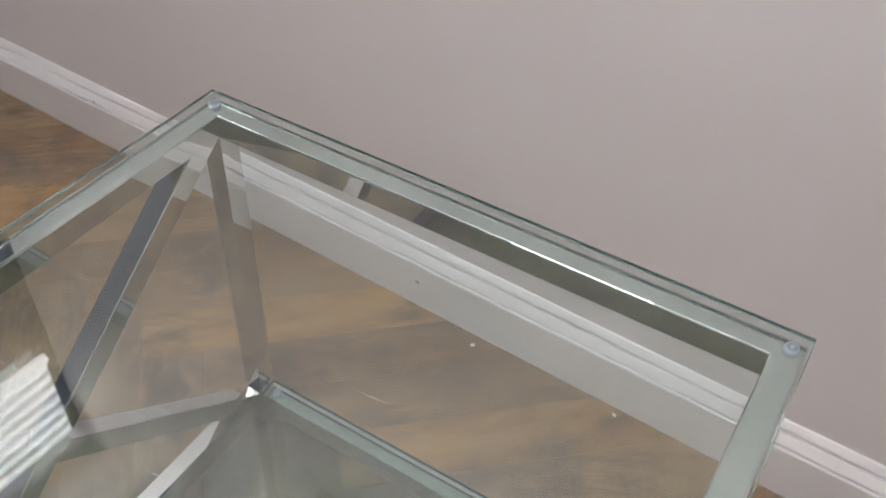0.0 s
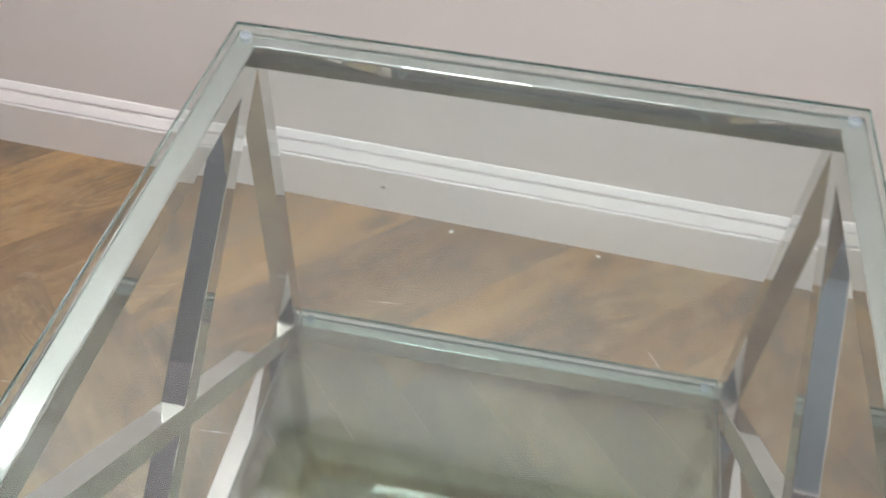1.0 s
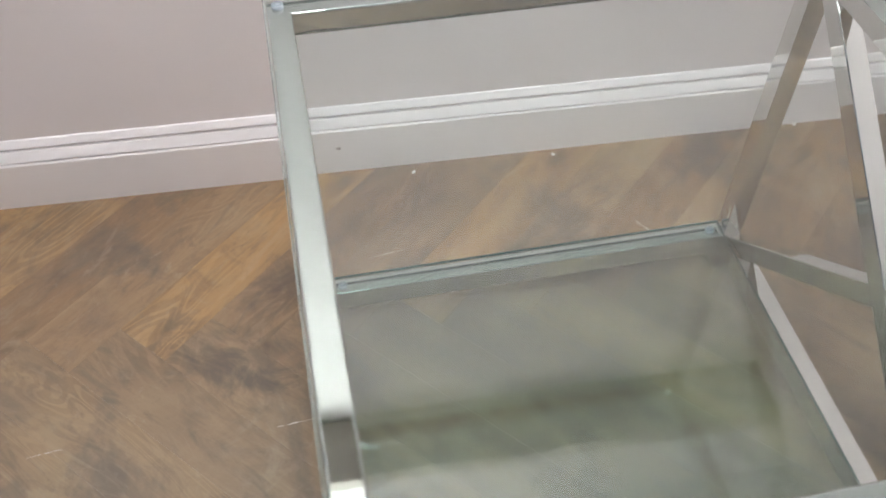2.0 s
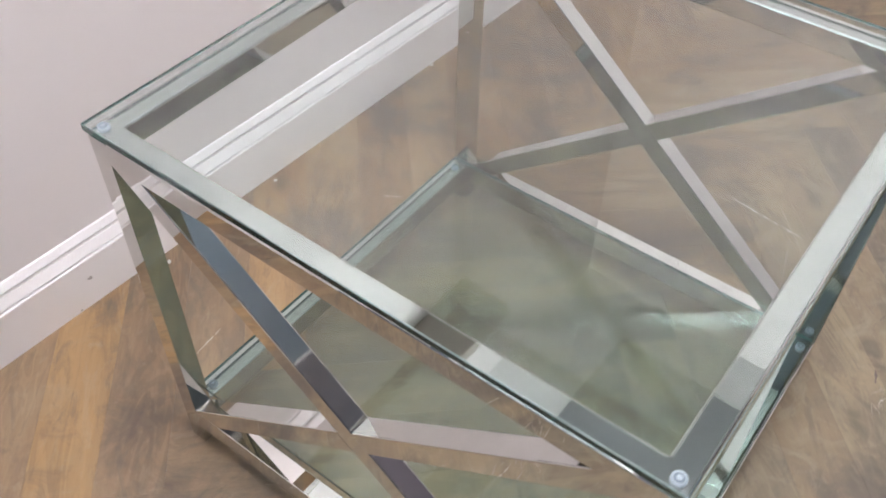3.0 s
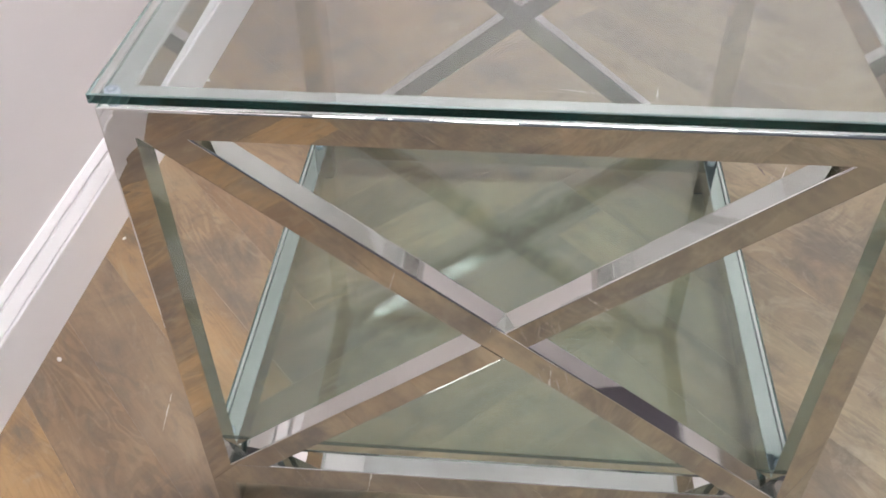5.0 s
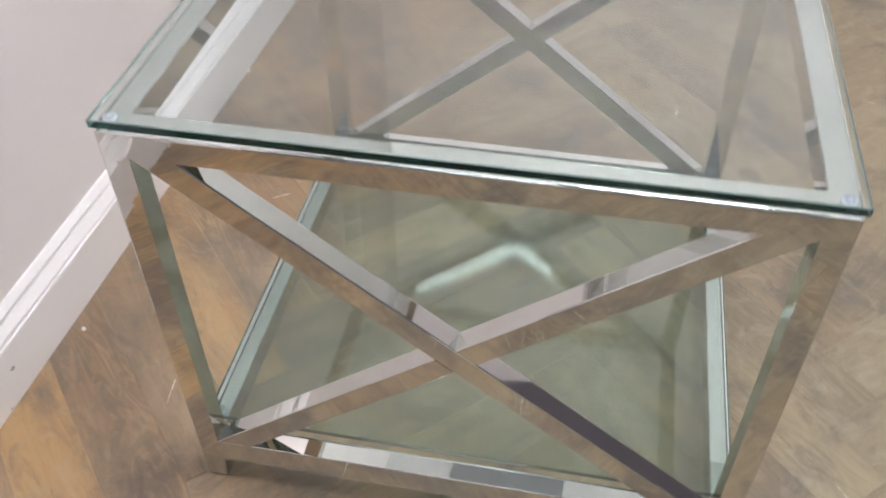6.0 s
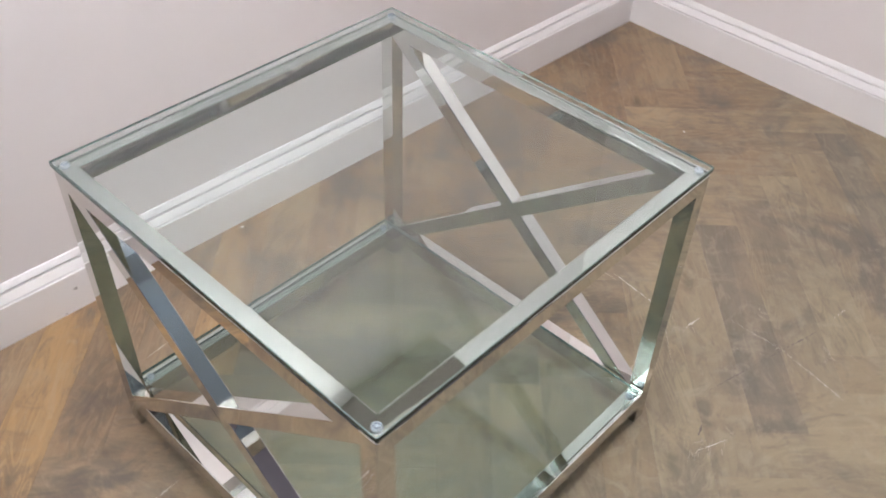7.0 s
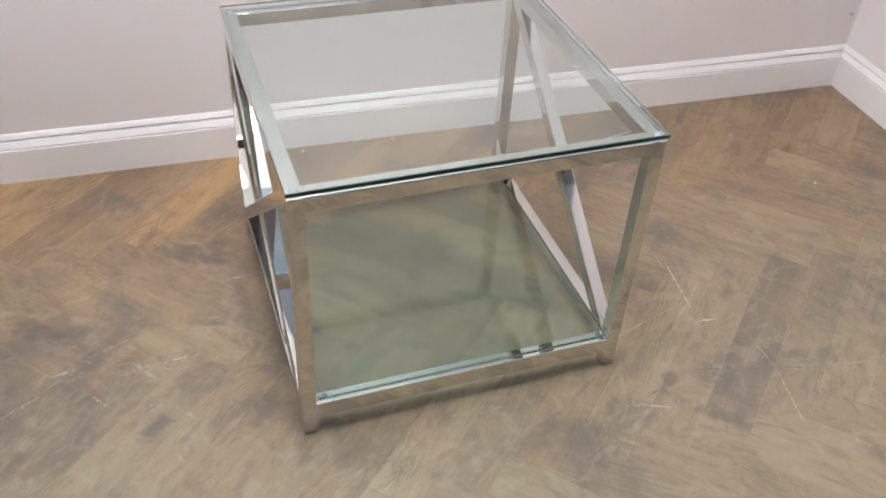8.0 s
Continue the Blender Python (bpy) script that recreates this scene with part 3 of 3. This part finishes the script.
# pale scratches and one dark crack: from, to, width
SCRATCHES = ((0.559, -0.608, 0.545, -0.757, 0.0034), (0.55, -0.564, 0.547, -0.623, 0.001), (0.541, -0.787, 0.583, -0.792, 0.0048), (0.688, -0.986, 0.67, -1.02, 0.0018),
             (-0.692, -0.633, -0.651, -0.629, 0.0036), (-0.55, -0.633, -0.51, -0.683, 0.0024), (-0.498, -0.646, -0.443, -0.64, 0.0028), (0.192, -0.174, 0.21, -0.201, 0.0029),
             (-0.217, -0.187, -0.161, -0.178, 0.0016), (-0.62, -0.7, -0.59, -0.734, 0.0024), (-0.471, -0.768, -0.446, -0.798, 0.0016), (-0.554, -0.52, -0.525, -0.516, 0.0012),
             (-0.771, -0.713, -0.708, -0.677, 0.0019), (-0.665, -0.44, -0.614, -0.433, 0.0018), (-0.625, -0.601, -0.556, -0.571, 0.0019), (-0.359, -0.444, -0.311, -0.439, 0.0024),
             (0.35, -0.792, 0.446, -0.76, 0.0019), (0.446, -0.76, 0.531, -0.733, 0.0013), (0.62, -0.835, 0.625, -0.938, 0.0011), (0.625, -0.938, 0.597, -1.084, 0.0019),
             (0.677, -1.107, 0.666, -1.149, 0.0013), (0.324, -0.957, 0.383, -0.98, 0.0024), (0.765, -0.964, 0.81, -0.969, 0.0018), (-0.487, -0.857, -0.477, -0.883, 0.0014),
             (-0.78, -0.571, -0.753, -0.569, 0.0013), (0.454, -0.818, 0.599, -0.682, 0.0008), (-0.169, -1.022, -0.146, -1.005, 0.0013))


def cluster(x, y, spread, count, turn, seed):
    """A cloud of short faint scratches round one place, as rows for scratch_sheet."""
    rnd = random.Random(seed)
    rows = []
    for _ in range(count):
        cx, cy = x + rnd.gauss(0, spread), y + rnd.gauss(0, spread * 0.6)
        a = radians(turn + rnd.gauss(0, 25))
        half = rnd.uniform(0.004, 0.016)
        rows.append((cx - half * math.cos(a), cy - half * math.sin(a), cx + half * math.cos(a), cy + half * math.sin(a), rnd.uniform(0.0008, 0.0026)))
    return tuple(rows)


CLOUDS = sum((cluster(x, y, s, n, turn, k) for k, (x, y, s, n, turn) in enumerate((
    (-0.664, -0.638, 0.02, 14, 10), (-0.532, -0.663, 0.022, 16, -20), (-0.459, -0.65, 0.022, 14, 15), (-0.402, -0.58, 0.018, 10, 5), (-0.348, -0.662, 0.018, 8, 0),
    (0.369, -0.978, 0.012, 9, 20), (0.538, -0.777, 0.014, 8, -10), (0.676, -1.01, 0.03, 8, -60), (0.455, -0.783, 0.03, 8, 30), (-0.686, -0.631, 0.016, 12, 15),
    (-0.55, -0.644, 0.02, 16, -30), (-0.417, -0.579, 0.02, 14, 0), (-0.515, -0.749, 0.014, 8, 40), (0.334, -0.958, 0.014, 12, 10), (0.671, -1.006, 0.006, 6, 30),
    (-0.469, -0.642, 0.012, 8, 10), (-0.104, -0.254, 0.012, 6, 60), (0.622, -0.878, 0.03, 10, -50), (-0.29, -0.967, 0.03, 8, 30)))), ())


def scratch_sheet(name, rows, mat, label):
    """Ragged thin slivers lying just on the boards, all in one mesh."""
    bm = bmesh.new()
    for x0, y0, x1, y1, w in rows:
        a, b = Vector((x0, y0)), Vector((x1, y1))
        d = (b - a).normalized()
        n = Vector((-d.y, d.x))
        steps = max(3, int((b - a).length / 0.004))
        prev = None
        for k in range(steps + 1):
            f = k / steps
            half = w * 0.5 * (0.25 + 0.75 * math.sin(math.pi * min(1, max(0.0, f)))) * random.uniform(0.15, 1.1)
            c = a.lerp(b, f) + n * random.uniform(-0.2, 0.2) * w
            pair = [bm.verts.new((*(c + n * half), 0.0006)), bm.verts.new((*(c - n * half), 0.0006))]
            if prev and random.random() > 0.18:
                bm.faces.new((prev[0], prev[1], pair[1], pair[0]))
            prev = pair
    return tagged(part(name, bm, mat), label, "floor scratches", kind="stuff")


scratch_sheet("floor_scratches", SCRATCHES, SCUFF, "pale scratches worn into the oak floor")
scratch_sheet("floor_scuffs", CLOUDS, DUST, "clouds of faint pale scuffs on the oak floor")
scratch_sheet("floor_crack", ((0.447, -0.901, 0.578, -0.929, 0.0022), (0.578, -0.929, 0.709, -0.959, 0.0026), (0.354, -0.943, 0.376, -0.934, 0.005)), STAIN, "thin dark crack in the oak floor")


def smudge(x, y, z, r, facing):
    """A small flat smear on the paint."""
    bm = bmesh.new()
    ring = [bm.verts.new((r * random.uniform(0.6, 1.2) * math.cos(a), 0, 0.7 * r * random.uniform(0.6, 1.2) * math.sin(a))) for a in (k * math.pi / 5 for k in range(10))]
    bm.faces.new(ring)
    ob = part("smudge", bm, SMEAR)
    ob.matrix_basis = pose(x, y, z, 0, 0, facing)
    return tagged(ob, "small grey smudge on the painted skirting board", "smudge", group="smudges")


smudge(-0.240, -0.0006, 0.050, 0.005, 0)
smudge(-0.945, -0.0012, 0.094, 0.0035, 0)
smudge(-0.269, -0.0006, 0.004, 0.0025, 0)
smudge(1.411, 0.0174, 0.212, 0.007, 0)


# ---------------------------------------------------------------- herringbone floor
W, L = 0.0880, 0.528
floor = setting("floor", box(LEFT - WALL_T, RIGHT + WALL_T, FRONT - WALL_T, BACK + WALL_T, -0.10, -0.004), SUBFLOOR, "worn brown oak floor laid in herringbone", "floor")
ROOT2 = math.sqrt(0.5)


def board_mesh(outline):
    """A board with a small chamfer round its top, in its own coordinates."""
    cx, cy = sum(p[0] for p in outline) / len(outline), sum(p[1] for p in outline) / len(outline)
    bm = bmesh.new()
    g, c = 0.00004, 0.00018
    n = len(outline)

    def inset(d):
        out = list(outline)
        res = []
        for k in range(n):
            p, q, r = Vector(out[k - 1]), Vector(out[k]), Vector(out[(k + 1) % n])
            e1, e2 = (q - p).normalized(), (r - q).normalized()
            n1, n2 = Vector((-e1.y, e1.x)), Vector((-e2.y, e2.x))
            res.append(q + (n1 + n2) * (d / max(0.3, 1 + n1.dot(n2))))
        return res
    a, b = inset(g), inset(g + c)
    low = [bm.verts.new((p.x, p.y, -0.004)) for p in a]
    mid = [bm.verts.new((p.x, p.y, -0.0004)) for p in a]
    up = [bm.verts.new((p.x, p.y, 0.0)) for p in b]
    bm.faces.new(up)
    for k in range(n):
        j = (k + 1) % n
        bm.faces.new((low[k], low[j], mid[j], mid[k]))
        bm.faces.new((mid[k], mid[j], up[j], up[k]))
    me = bpy.data.meshes.new("floor_board")
    bm.to_mesh(me)
    bm.free()
    me.materials.append(OAK)
    return me


whole = board_mesh([(-L / 2, -W / 2), (L / 2, -W / 2), (L / 2, W / 2), (-L / 2, W / 2)])
X0, X1, Y0, Y1 = LEFT, RIGHT, FRONT, BACK


def lay(u0, v0, along_v):
    """One board: u runs to the front right, v to the back right, both at 45 degrees to the walls."""
    du, dv = (W, L) if along_v else (L, W)
    u, v = u0 + du / 2, v0 + dv / 2
    x, y = (u + v) * ROOT2, (v - u) * ROOT2
    ang = 45 if along_v else -45
    m = pose(x, y, 0, 0, 0, ang)
    inv = m.inverted()
    poly = [(-L / 2, -W / 2), (L / 2, -W / 2), (L / 2, W / 2), (-L / 2, W / 2)]
    world_poly = [tuple((m @ Vector((*p, 0)))[:2]) for p in poly]
    if all(X0 < p[0] < X1 and Y0 < p[1] < Y1 for p in world_poly):
        return whole, m
    for nn, dd in (((1, 0), X1), ((-1, 0), -X0), ((0, 1), Y1), ((0, -1), -Y0)):
        world_poly = clip(world_poly, nn, dd) if world_poly else world_poly
    if len(world_poly) < 3:
        return None, m
    local = [tuple((inv @ Vector((*p, 0)))[:2]) for p in world_poly]
    area = sum(local[k - 1][0] * local[k][1] - local[k][0] * local[k - 1][1] for k in range(len(local))) / 2
    if area < 2e-4:
        return None, m
    return board_mesh(local), m


UA, VA = 1.0145, 0.122
# boards whose tone is plain to see: a spot on the board, and its place on the scale of tones
SPOTS = ((-0.068, -0.409, 0.72), (0.028, -0.498, 0.62), (0.118, -0.695, 0.60), (0.262, -0.636, 0.78), (-0.076, -0.733, 0.30), (0.230, -0.518, 0.55), (-0.136, -0.608, 0.50), (0.080, -0.592, 0.20),
         (-0.765, -0.062, 1.0), (-0.633, -0.135, 0.05), (-0.318, -0.060, 1.0), (-0.250, -0.053, 0.95), (-0.143, -0.069, 0.25), (0.889, -0.859, 0.62), (1.25, -0.40, 0.05),
         (0.592, -0.692, 0.6), (0.653, -0.811, 0.8), (0.723, -0.861, 0.42), (0.859, -0.77, 0.78), (0.958, -0.819, 0.62), (0.981, -0.978, 0.8), (0.465, -0.763, 0.4),
         (0.397, -0.843, 0.45), (0.803, -0.363, 0.02), (0.983, -0.511, 0.2), (1.068, -0.342, 0.6), (0.979, -0.293, 0), (-0.828, -0.035, 1), (-0.661, -0.034, 0.95),
         (-0.601, -0.104, 0.05), (-0.52, -0.183, 0.2), (-0.399, -0.361, 0.35), (-0.421, -0.252, 0.5), (-0.227, -0.032, 0.95), (-0.147, -0.101, 0.4), (0.04, -0.12, 0.95),
         (0.287, -0.148, 0.05))


def board_tone(u0, v0, du, dv):
    """How far a board is along the scale of tones."""
    for sx, sy, tone in SPOTS:
        u, v = (sx - sy) * ROOT2, (sx + sy) * ROOT2
        if u0 <= u < u0 + du and v0 <= v < v0 + dv:
            return tone
    return random.choice((0.0, 0.1, 0.2, 0.3, 0.4, 0.5, 0.6, 0.7, 0.1, 0.5)) + random.uniform(-0.04, 0.04)


for k in range(-75, 76):
    for j in range(-9, 10):
        u, v = UA + k * W + j * L, VA + k * W - j * L
        for u0, v0, along in ((u, v - L, True), (u + W, v - L, False)):
            cu, cv = (u0 + W / 2, v0 + L / 2) if along else (u0 + L / 2, v0 + W / 2)
            x, y = (cu + cv) * ROOT2, (cv - cu) * ROOT2
            if not (X0 - L / 2 < x < X1 + L / 2 and Y0 - L / 2 < y < Y1 + L / 2):
                continue
            me, m = lay(u0, v0, along)
            if me is None:
                continue
            ob = new("floor_board", me)
            ob.parent = floor
            ob.matrix_basis = m
            ob.color = (board_tone(u0, v0, *((W, L) if along else (L, W))), 0, 0, 1)
